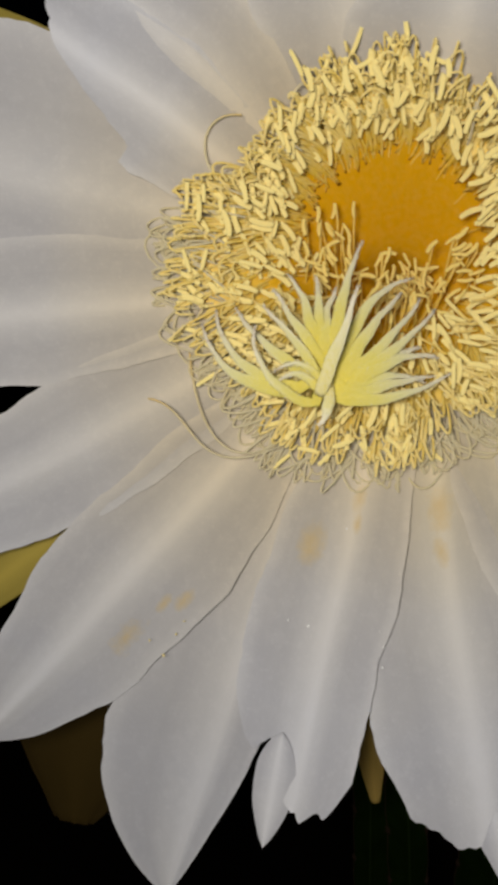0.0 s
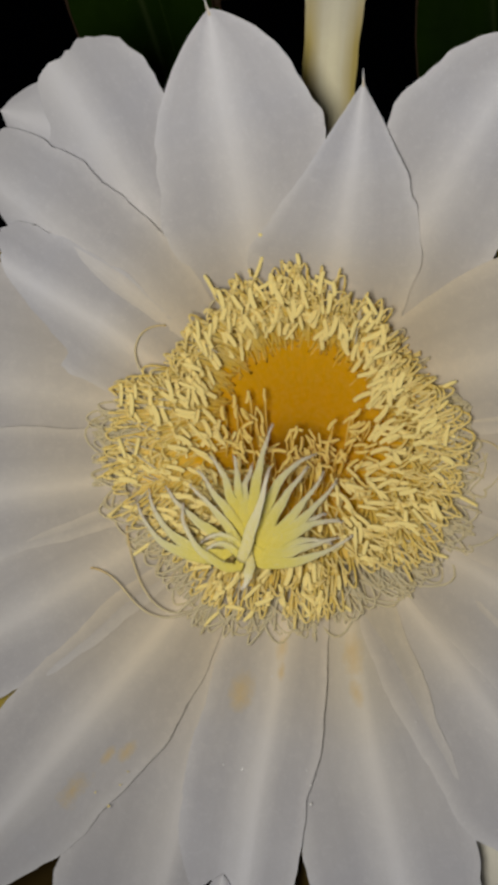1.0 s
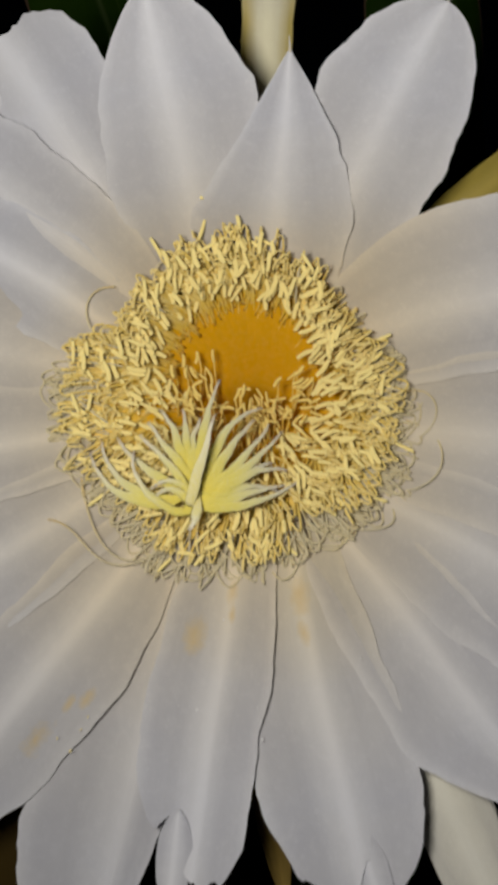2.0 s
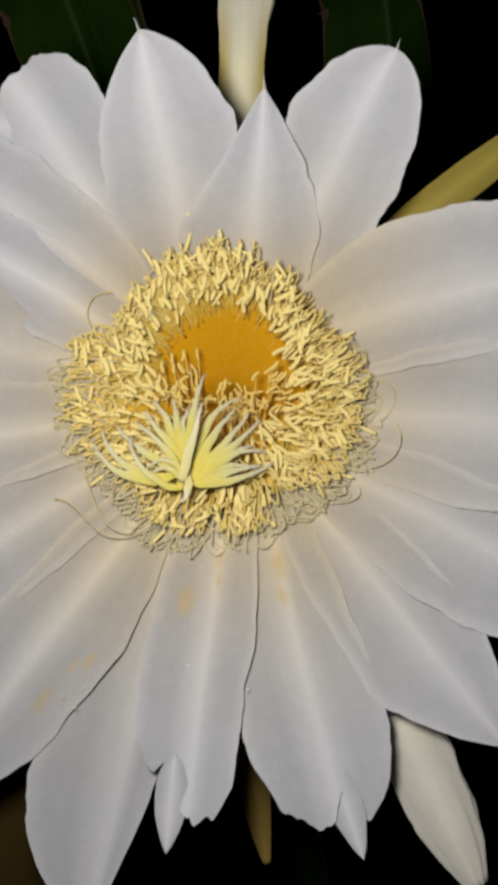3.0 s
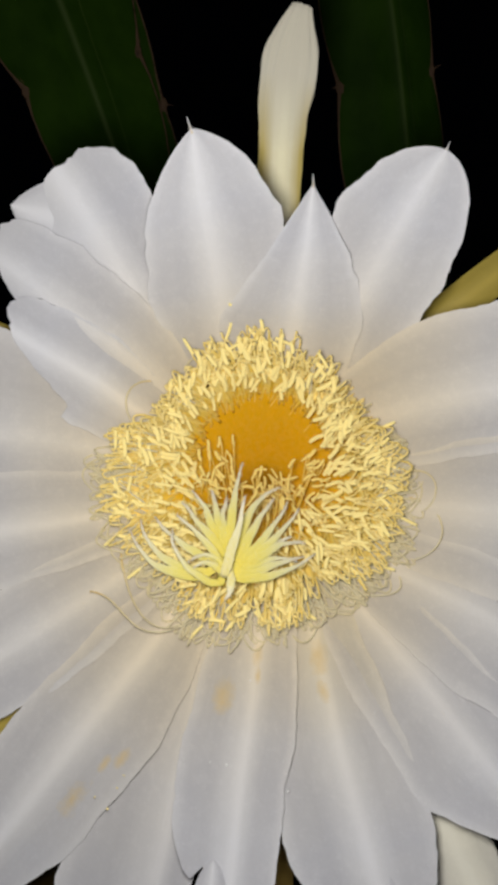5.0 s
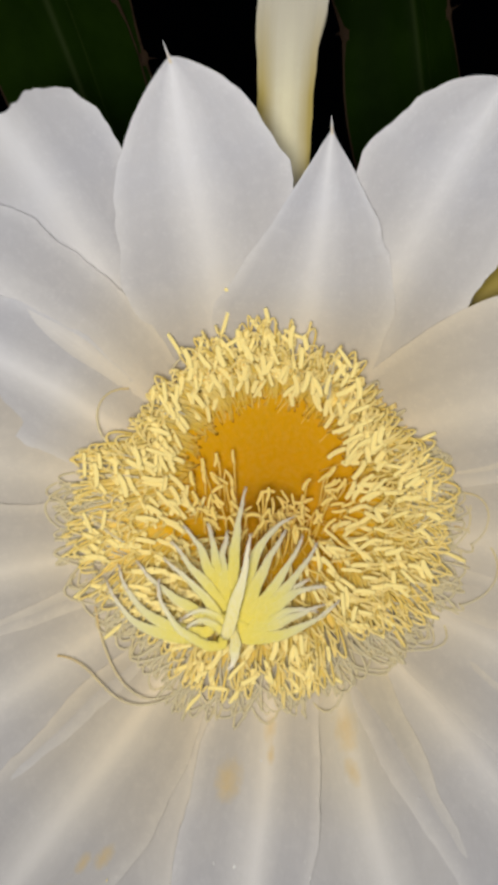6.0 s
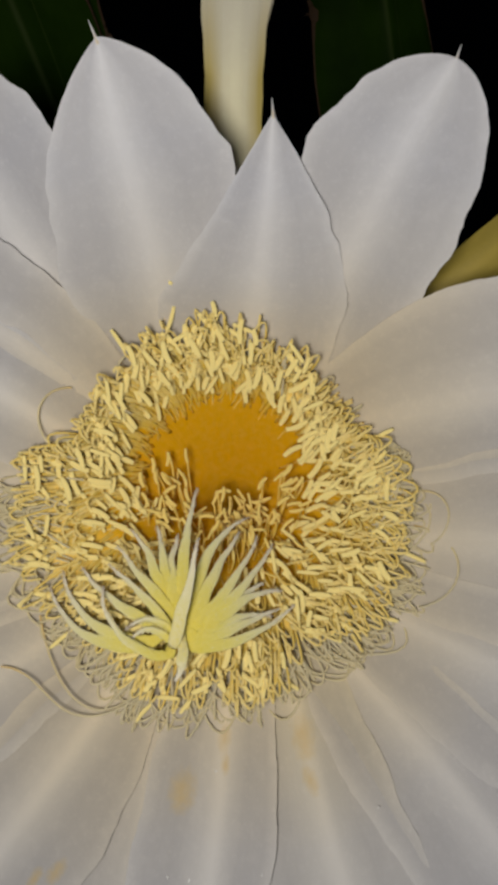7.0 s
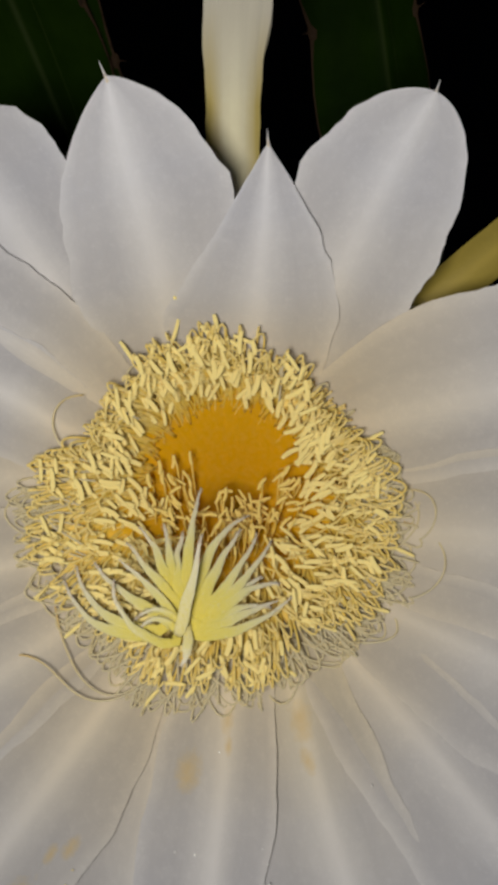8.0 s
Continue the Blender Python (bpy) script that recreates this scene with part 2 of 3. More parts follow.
def part(name, bm, material, parent, label=""):
    mesh = bpy.data.meshes.new(name)
    bm.to_mesh(mesh)
    bm.free()
    mesh.materials.append(material)
    for poly in mesh.polygons:
        poly.use_smooth = True
    ob = new(name, mesh)
    ob.parent = parent
    return tagged(ob, label)


def mesh_grid(rows, uvs=None, closed=False, thick=0.0):
    """A bmesh skin over rows of points; thick: a second skin behind it, sewn round the rim."""
    bm = bmesh.new()
    layer = bm.loops.layers.uv.new("UVMap")
    n, m = len(rows), len(rows[0])
    front = [[bm.verts.new(p) for p in row] for row in rows]
    coord = {}
    for i in range(n):
        for j in range(m):
            coord[front[i][j]] = uvs[i][j] if uvs else (j / (m - 1), i / (n - 1))
    skins = [front]
    if thick:
        rear = [[bm.verts.new(rows[i][j] + Vector((0, thick, 0))) for j in range(m)] for i in range(n)]
        for i in range(n):
            for j in range(m):
                coord[rear[i][j]] = coord[front[i][j]]
        skins.append(rear)
    for k, skin in enumerate(skins):
        for i in range(n - 1):
            for j in range(m if closed else m - 1):
                q = [skin[i][j], skin[i][(j + 1) % m], skin[i + 1][(j + 1) % m], skin[i + 1][j]]
                bm.faces.new(q[::-1] if k else q)
    if thick:
        # the cut edge, with corners of its own
        rim = [(i, 0) for i in range(n)] + [(n - 1, j) for j in range(1, m)] + [(i, m - 1) for i in range(n - 2, -1, -1)]
        lines = []
        for skin in skins:
            line = []
            for i, j in rim:
                w = bm.verts.new(skin[i][j].co)
                coord[w] = coord[skin[i][j]]
                line.append(w)
            lines.append(line)
        for k in range(len(rim) - 1):
            bm.faces.new((lines[0][k], lines[0][k + 1], lines[1][k + 1], lines[1][k]))
    for face in bm.faces:
        for loop in face.loops:
            loop[layer].uv = coord[loop.vert]
    return bm


def tube(points, radii, sides=5, flat=1.0, caps=True):
    """A tapering tube along points (metres)."""
    rows, n = [], len(points)
    side = None
    for i, p in enumerate(points):
        t = (points[min(i + 1, n - 1)] - points[max(i - 1, 0)]).normalized()
        if side is None:
            side = t.cross(Vector((0, -1, 0.1))).normalized()
        side = (side - t * side.dot(t)).normalized()
        up = side.cross(t)
        rows.append([p + (side * math.cos(a) + up * math.sin(a) * flat) * radii[i] for a in (2 * math.pi * k / sides for k in range(sides))])
    uvs = [[(k / sides, i / (n - 1)) for k in range(sides)] for i in range(n)]
    bm = mesh_grid(rows, uvs, closed=True)
    bm.verts.ensure_lookup_table()
    if caps:
        bm.faces.new([bm.verts[k] for k in range(sides)])
        bm.faces.new([bm.verts[len(bm.verts) - 1 - k] for k in range(sides)])
    bmesh.ops.recalc_face_normals(bm, faces=bm.faces)
    return bm


def bezier(a, b, c, d, n):
    out = []
    for i in range(n):
        t = i / (n - 1)
        s = 1 - t
        out.append(a * s ** 3 + b * 3 * s * s * t + c * 3 * s * t * t + d * t ** 3)
    return out


# ---- ground, far below the flower ----
def build_ground():
    rng = random.Random(4)
    rows = []
    steps = [0, 0.4, 0.9, 1.6, 3, 6, 15, 60, 300, 2000]
    for r in steps:
        rows.append([Vector((r * math.cos(a), 0.6 + r * math.sin(a), rng.uniform(-0.02, 0.02) if r < 16 else 0.0)) for a in (2 * math.pi * k / 24 for k in range(24))])
    bm = mesh_grid(rows, closed=True)
    ob = part("ground", bm, SOIL, None)
    tagged(ob, "dark bare garden soil far below the flower", "ground", kind="structure")


build_ground()

# ---- the open flower ----
flower = new("cactus_flower")
flower.location = HEART
tagged(flower, "large open white night-blooming cactus flower with yellow stamens", "flower")

# how far the corolla comes forward, per millimetre outwards, by the angle round the throat
LEAN_AT = [(-180, -0.02), (-150, -0.08), (-125, -0.12), (-95, 0.10), (-75, 0.26), (-45, 0.30), (0, 0.40), (20, 0.50), (50, 0.60), (90, 0.58), (110, 0.48), (130, 0.20), (150, 0.06), (180, -0.02)]


def corolla(u, v):
    r, a = math.hypot(u, v), math.degrees(math.atan2(v, u))
    slope = float(np.interp(a, [k for k, _ in LEAN_AT], [k for _, k in LEAN_AT]))
    step = 11 * max(0.0, math.cos(math.radians(a - 65))) * (1 - math.exp(-max(0.0, r - 38) / 6))
    d = -1 + step + slope * (r - 40) if r > 40 else step - 1 - 12 * ((40 - r) / 12) ** 1.4
    return d + 0.9 * noise.noise((u * 0.035, v * 0.035, 3.0)) * min(1.0, r / 60)


def petal(base, tip, left, right, peak=0.55, bow=0.0, sharp=(2.2, 0.6), foot=7.0, lift=0.0, drop=0.0, rib=0.8, curl=(0.0, 0.0),
          blunt=0.0, skew=0.0, notch=(0.0, 0.0, 0.1), spike=0.0, tongue=None, crease=None, seed=0, material=None, label="", ruffle=0.036, fold=0.0):
    """One petal; base and tip in flower millimetres, left and right: its half widths, seen along its length from the base.
    tongue: where across it its end is notched, and the foot, tip and half width of the leaf that runs out there.
    sharp: how it narrows to a point; blunt, skew: instead, how far its broad end rounds off, and where across it the end lies."""
    rng = random.Random(seed)
    axis = Vector((tip[0] - base[0], tip[1] - base[1]))
    length = axis.length
    axis /= length
    across = Vector((-axis.y, axis.x))
    n, m = 56, 35
    phase = rng.uniform(0, 50)
    rows, uvs = [], []

    def width(s, side):
        w = left if side > 0 else right
        if s < peak:
            w = foot + (w - foot) * math.sin(math.pi / 2 * s / peak)
        else:
            x = (s - peak) / (1 - peak)
            w *= 1 - 0.15 * x * x if blunt else max(0.0, 1 - x ** sharp[0 if side > 0 else -2]) ** sharp[1 if side > 0 else -1]
        return w * (1 + ruffle * 2.2 * noise.noise((s * 8, phase + side * 7, 0)) + 0.6 * ruffle * (0.5 + s) * noise.noise((s * 26, phase + side * 3, 5)) + 0.007 * noise.noise((s * 70, phase, side)))

    for i in range(n):
        s0 = 1 - (1 - i / (n - 1)) ** 1.35
        row, uvrow = [], []
        for j in range(m):
            q = -1 + 2 * j / (m - 1)
            q = math.copysign(abs(q) ** 0.85, q)
            end = 1.0
            if blunt:
                end -= blunt * abs(q - skew) ** 2.3 + 0.10 * q ** 8 + notch[0] * math.exp(-((q - notch[1]) / notch[2]) ** 2)
                end += ruffle * (0.9 * noise.noise((q * 3, phase, 8)) + 0.5 * noise.noise((q * 9, phase, 3)))
            if tongue:
                end -= 0.115 * math.exp(-((q - tongue[0]) / 0.18) ** 2)
            s = s0 * max(0.5, end)
            w = width(s, 1 if q > 0 else -1)
            mid = Vector(base) + axis * (length * s) + across * (bow * 2 * s * (1 - s) + 0.6 * noise.noise((s * 3, phase, 2)))
            p = mid + across * (w * q)
            grow = min(1.0, s * 3)
            broad = grow * min(1.0, w / (0.7 * max(left, right)))
            calm = 1 - q ** 4
            d = corolla(p.x, p.y) + lift * (0.35 + 0.65 * grow) - drop * s ** 3
            d += rib * broad * 0.5 * math.exp(-(q / 0.2) ** 2)
            d -= rib * broad * 1.4 * (0.75 + 0.4 * noise.noise((phase, s * 2, 3 * math.copysign(1, q)))) * math.sin(math.pi * min(1.0, abs(q) / 0.96)) ** 1.5
            d += (curl[0] if q > 0 else curl[1]) * max(0.0, abs(q) - 0.45) ** 2 * 3.3 * grow
            d += broad * calm * (0.5 * noise.noise((q * 2.2, s * 3.5, phase)) + 0.12 * noise.noise((q * 6, s * 2.5, phase + 9)))
            d += fold * broad * calm * math.sin(q * 8 + phase) * 0.45
            if crease and q < 0.1:
                d += crease[1] * (0.1 - q) * math.exp(-((s - crease[0] + 0.06 * q) / 0.022) ** 2) - crease[1] * 0.5 * (0.1 - q) * math.exp(-((s - crease[0] - 0.06 + 0.06 * q) / 0.03) ** 2)
            d -= 0.6 * (max(0.0, s - 0.88) * 8) ** 2
            row.append(local(p.x, p.y, d))
            uvrow.append((0.5 - 0.5 * q, s))
        rows.append(row[::-1])
        uvs.append(uvrow[::-1])
    bm = mesh_grid(rows, uvs, thick=0.0003)
    if tongue:
        # a leaf-shaped tongue that runs out of the notched end
        _, start, stop, half = tongue
        start, stop = Vector(start), Vector(stop)
        away = (stop - start).normalized()
        high = corolla(*start) + lift - drop - 0.7
        leaf, leafuv = [], []
        for i in range(18):
            x = i / 17
            w = half * (math.sin(math.pi * x ** 0.9) ** 0.75 * (1 - 0.25 * x) + 0.02) * (1 + 0.06 * noise.noise((x * 6, phase, 4)))
            line = []
            for j in range(9):
                q = -1 + j / 4
                p = start.lerp(stop, x) + Vector((-away.y, away.x)) * (w * q)
                line.append(local(p.x, p.y, high + (corolla(*p) - corolla(*start)) + 0.5 * x - 0.5 * q * q + 0.3 * math.exp(-(q / 0.2) ** 2)))
            leaf.append(line[::-1])
            leafuv.append([(0.5 - 0.3 * (1 - j / 4), 0.8 + 0.2 * x) for j in range(9)])
        skin = mesh_grid(leaf, leafuv, thick=0.0003)
        tmp = bpy.data.meshes.new("tongue")
        skin.to_mesh(tmp)
        skin.free()
        bm.from_mesh(tmp)
        bpy.data.meshes.remove(tmp)
    if spike:
        top = Vector(tip) + across * ((left if skew > 0 else right) * 0.85 * skew)
        tipd = corolla(*top) + lift - drop
        a = local(*(top - axis * 0.8), tipd - 1.3)
        b = local(*(top + axis * spike + across * spike * 0.25), tipd + 0.4)
        spine = tube([a, a.lerp(b, 0.35), a.lerp(b, 0.7), b], [0.0003, 0.00022, 0.00012, 0.00004], 6)
        tmp = bpy.data.meshes.new("spine")
        spine.to_mesh(tmp)
        spine.free()
        bm.from_mesh(tmp)
        bpy.data.meshes.remove(tmp)
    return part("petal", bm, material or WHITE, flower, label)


# from the top, clockwise
petal((-4, 26), (-11.3, 77.6), 17, 18, 0.50, 0, (2.0, 0.85, 2.7, 0.8), 13, lift=-0.5, drop=-10, spike=2.3, seed=1, rib=1.6, ruffle=0.042)
petal((10, 25), (15.6, 66.2), 19, 16, 0.36, 0, (0.95, 1.0, 1.5, 1.0), 15, lift=1.1, drop=-4, curl=(-0.3, -1.0), spike=1.8, crease=(0.50, 0.9), seed=2, fold=0.5, rib=0.8, ruffle=0.024)
petal((18, 24), (45.2, 69.4), 15.5, 15.5, 0.50, 3, (3.0, 0.6), 15, lift=-0.9, drop=-3, spike=1.7, seed=3, rib=1.8, ruffle=0.042)
petal((24, 13), (98, 20), 21.5, 15, 0.33, 0, (2.4, 0.7), 12, lift=1.2, seed=4, rib=1.8)
petal((25, -8), (104, -24), 21, 21, 0.5, 0, (2.4, 0.7), 9, lift=0.6, seed=5, fold=1.2, rib=1.8)
petal((20, -18), (86, -62), 15, 20, 0.6, 0, (2.4, 0.7), 8, lift=0.0, curl=(0, 0.5), seed=6, rib=1.8)
petal((16, -24), (60.5, -95), 15, 18.5, 0.6, 0, (1.7, 1.0, 2.0, 1.0), 8, lift=-1.3, seed=7, rib=2.2)
petal((8, -30), (18.5, -112.5), 17, 19, 0.6, 0, foot=9, lift=-0.7, curl=(-1.8, 0.3), blunt=0.12, tongue=(0.10, (17.6, -96), (22.3, -118.5), 4.7), seed=8, material=WHITE_STREAKED, rib=2.2)
petal((-2, -30), (-20.2, -106), 11.5, 16, 0.5, 0, foot=9, lift=1.2, drop=-7, curl=(-0.8, 0.4), blunt=0.12, skew=0.2, tongue=(-0.45, (-21.3, -90), (-25.9, -113.7), 4.6), seed=10, material=WHITE_DUSTY, rib=1.5)
petal((-12, -28), (-49.5, -137.5), 8.5, 25, 0.62, 0, (1.3, 1.0, 3.2, 0.65), 8, lift=-3.1, seed=11, rib=2.0, ruffle=0.035)
petal((-20, -26), (-93, -104), 18, 16, 0.45, 0, (2.2, 0.6), 8, lift=0.0, curl=(-1.7, 0), seed=12, material=WHITE_POLLEN, rib=2.2)
petal((-24, -14), (-108, -56), 15, 14, 0.5, 0, (2.2, 0.6), 8, lift=0.3, curl=(-1.2, 0), seed=13, rib=2.2)
petal((-28, -4), (-114, -9), 14, 15, 0.5, 0, (2.2, 0.6), 8, lift=0.6, seed=14, fold=1.0, rib=1.6)
petal((-26, 8), (-112, 30), 17, 27, 0.5, 0, (2.2, 0.6), 9, lift=-0.9, seed=15, rib=1.8)
petal((-23, 16), (-62, 45), 12, 12, 0.5, 0, foot=8, lift=1.5, blunt=0.32, skew=-0.5, seed=16, rib=0.8)
petal((-18, 22), (-64, 64), 12, 14, 0.5, 0, foot=8, lift=1.4, drop=5, curl=(0, -2.2), blunt=0.22, skew=-0.5, seed=17, fold=0.8, rib=1.2)
petal((-15, 26), (-44.0, 79.2), 23, 16, 0.72, 0, foot=6, lift=-4.5, drop=2, blunt=0.10, skew=-0.1, notch=(0.10, 0.44, 0.09), tongue=(0.50, (-31.2, 63.5), (-56.2, 73.5), 10.5), seed=18, ruffle=0.03, rib=1.4)


# ---- outer tepals, rolled lengthwise, behind the petals ----
def tepal(points, widths, material, label, flat=0.55, ridges=0.0, seed=0):
    rng = random.Random(seed)
    path = bezier(*[local(*p) for p in points], 46)
    n, sides, rows, uvs = len(path), 48, [], []
    knots = [widths[0]] + widths + [2 * widths[-1] - widths[-2]]
    for i, p in enumerate(path):
        s = i / (n - 1)
        t = (path[min(i + 1, n - 1)] - path[max(i - 1, 0)]).normalized()
        side = t.cross(Vector((0, -1, 0))).normalized()
        out = side.cross(t)
        k = min(len(widths) - 2, int(s * (len(widths) - 1)))
        x = s * (len(widths) - 1) - k
        p0, p1, p2, p3 = knots[k:k + 4]
        w = (p1 + 0.5 * x * (p2 - p0 + x * (2 * p0 - 5 * p1 + 4 * p2 - p3 + x * (3 * (p1 - p2) + p3 - p0)))) / 2000
        row, uvrow = [], []
        for k in range(sides):
            a = 2 * math.pi * k / sides
            r = w * (1 + ridges * 0.13 * math.sin(11 * a + 3 * s + 2 * noise.noise((a, s * 4, seed))) * s ** 4 + 0.04 * noise.noise((math.cos(a) * 2, math.sin(a) * 2, s * 5 + seed)) + ridges * 0.10 * noise.noise((a, s * 14, seed + 4)))
            row.append(p - side * (math.cos(a) * r) + out * (math.sin(a) * r * flat))
            uvrow.append((k / sides * 2 % 1.0, s))
        rows.append(row)
        uvs.append(uvrow)
    bm = mesh_grid(rows, uvs, closed=True)
    bm.verts.ensure_lookup_table()
    for k in (0, len(bm.verts) - sides):
        bm.faces.new([bm.verts[k + i] for i in range(sides)])
    bmesh.ops.recalc_face_normals(bm, faces=bm.faces)
    return part("outer_tepal", bm, material, flower, label)


tepal([(10.1, 37.6, -34), (13.2, 52.2, -18), (10.1, 88.9, -4), (22.0, 122.3, 6)], [8, 9, 9.5, 10.3, 11.3, 11.8, 12, 12.4, 14, 13.2, 5], CREAM, "rolled cream outer tepal with a frilled white tip", 0.6, 1.1, 1)
tepal([(32, 22, -24), (47, 36, -10), (66, 49, -3), (112, 74, -4)], [8, 9, 10, 10.8, 10.4, 8.5, 3], OLIVE, "rolled yellow-olive outer tepal", 0.6, 0.2, 2)
tepal([(2, -38, -34), (-2, -85, -60), (-2, -130, -82), (1.7, -170, -94)], [7, 9, 11, 12.5, 12, 9, 3], BROWN, "narrow brownish yellow outer tepal", 0.6, 0.3, 3)
tepal([(18, -36, -26), (33, -78, -10), (42, -100, -4), (54.5, -138, -2)], [8, 10, 13, 16.5, 18.5, 19, 18, 15, 6], IVORY, "folded ivory outer tepal with ridges", 0.5, 1.3, 4)
tepal([(-33, 20, -26), (-55, 40, -20), (-80, 52, -18), (-120, 66, -20)], [8, 10, 12, 13, 12, 8, 2], OLIVE, "rolled yellow-olive outer tepal", 0.6, 0.2, 5)
tepal([(-34, -22, -26), (-60, -48, -22), (-85, -66, -20), (-125, -92, -22)], [8, 10, 12, 13, 12, 8, 2], OLIVE, "rolled yellow-olive outer tepal", 0.6, 0.2, 6)
tepal([(-24, -36, -48), (-66, -86, -80), (-88, -118, -90), (-98, -175, -88)], [10, 20, 38, 54, 58, 48, 14], DRY, "withered brown outer tepal, streaked with yellow", 0.4, 0.8, 7)


# ---- throat and flower tube ----
def build_flower_tube():
    pts = bezier(local(3, 3, -30), local(3, 2, -90), local(4, -20, -130), local(6, -60, -150), 16)
    bm = tube(pts, [0.030 - 0.015 * min(1, i / 10) for i in range(16)], 20, caps=False)
    part("flower_tube", bm, STEM, flower, "green flower tube behind the petals")


build_flower_tube()


RING_AT = [(-180, 45.5), (-163, 44.5), (-148, 42), (-119, 43.5), (-99, 40), (-81, 40), (-66, 38), (-56, 42), (-44, 42.5), (-32, 43), (-20, 44.5), (3, 41.5), (19, 38.5), (26, 32), (40, 34), (57, 38),
           (78, 38), (98, 39), (113, 38.5), (128, 38.5), (139, 36.5), (146, 33.5), (154, 41.5), (165, 44.5), (180, 45.5)]


def ring(a):
    """How far the stamens reach outwards, by the angle round the flower."""
    a = math.degrees(math.atan2(math.sin(a), math.cos(a)))
    return float(np.interp(a, [k for k, _ in RING_AT], [r for _, r in RING_AT]))


def swell(k):
    """How far the stamens come forward, from the throat's mouth (0) to the rim (1)."""
    return -10 + 12 * math.sin(math.pi * min(0.5, k * 0.55 + 0.02)) + 3 * k


def build_bed():
    """The throat, its bounced amber light and falloff put into the colour, and the packed lower parts of the filaments
    that flare out of it in a ragged furrowed collar.
    """
    rng = random.Random(21)
    cols, steps, deep = 300, 15, 14
    reach = [ring(2 * math.pi * c / cols) - rng.uniform(7, 11) for c in range(cols)]
    dent = [rng.uniform(-0.9, 0.9) for _ in range(cols)]
    rows, uvs = [], []
    for k in range(-deep, steps + 1):
        row, line = [], []
        for c in range(cols):
            a = 2 * math.pi * c / cols
            ca, sa = math.cos(a), math.sin(a)
            low = max(0.0, -sa)
            start = 25.5 + 3.0 * max(0.0, sa) - 6.0 * low + 1.5 * noise.noise((ca * 3, sa * 3, 6))
            x = max(0.0, k / steps)
            r = start + (reach[c] - start) * x
            high = swell(max(0.0, (r - 20.5) / 18)) - 5.2 - 2.5 * (1 - x) ** 2
            sink = max(0.0, -k / deep)
            rough = dent[c] * (0.5 + 0.5 * x)
            if k < 0:
                # down into the throat
                f = sink
                r = start * max(0.001, 1 - f)
                high += (-40 - high) * (1 - (1 - f) ** 1.35) - 22 * max(0.0, (f - 0.70) / 0.30) ** 1.3
                rough *= (1 - f) ** 3
            u, v = 3 - 3 * x + r * ca + 2 * sink, 4 - 4 * x + r * sa * (0.96 + 0.04 * x) - 8 * sink
            high += rough + 0.9 * noise.noise((u * 0.35, v * 0.35, 2)) - (2.5 if k == steps else 0)
            row.append(local(u, v, high if k < 2 else max(corolla(u, v) + 1.2, high)))
            # the lower side keeps the throat's amber for longer
            line.append((c / cols, 0.26 * (1 + k / deep) if k < 0 else 0.26 + 0.74 * x * (1 - 0.5 * max(0.0, -math.sin(a + 0.3)))))
        rows.append(row)
        uvs.append(line)
    half = deep - 3
    part("throat", mesh_grid(rows[:half + 1], uvs[:half + 1], closed=True), BED, flower, "deep amber throat of the flower")
    part("filament_collar", mesh_grid(rows[half:], uvs[half:], closed=True), BED, flower, "ragged collar of packed yellow filaments")


build_bed()


# ---- style and stigma ----
# each lobe: its foot and its tip, how far the tip comes forward, and how far it bows to its left
UPPER_LOBES = [(-9.9, -13.1, -4.2, 5.2, -4, 0.03), (-11.4, -14.5, -9.3, -3.3, -1, 0.08), (-12.8, -12.2, -13.2, -1.1, 0, -0.03), (-13.5, -12.6, -18.2, -0.8, 2, -0.05),
               (-12.6, -15.6, -21.0, -3.3, 5, 0.0), (-12.5, -20.3, -22.9, -6.2, 8, -0.06), (-8.6, -16.2, 5.2, -2.2, -4, 0.13), (-8.3, -18.3, 3.2, -4.7, -4, 0.03),
               (-7.7, -19.2, 6.5, -6.1, -3, -0.02), (-6.7, -19.8, 9.3, -8.2, -3, -0.02), (-12.6, -21.6, -5.6, -3.0, 14, 0.0)]
LOWER_LOBES = [(-13.4, -19.4, -27.9, -6.5, 5, 0.05), (-13.7, -23.6, -23.9, -9.5, 12, 0.17), (-16.3, -20.8, -31.7, -6.5, 5, 0.16), (-16.9, -21.2, -34.3, -9.1, 6, 0.16),
               (-6.1, -20.4, 6.3, -15.1, 0, 0.09), (-6.7, -20.6, 9.7, -17.2, 0, 0.12), (-9.1, -23.1, 11.7, -19.8, 2, -0.06), (-8.3, -21.4, 7.1, -21.6, 2, 0.12),
               (-9.6, -22.4, 9.0, -20.4, 1, 0.02), (-10.9, -22.3, -12.9, -26.6, 19, 0.05), (-12.2, -20.0, -20.8, -17.9, 12, -0.25), (-12.6, -22.0, -21.0, -20.6, 12, -0.30)]


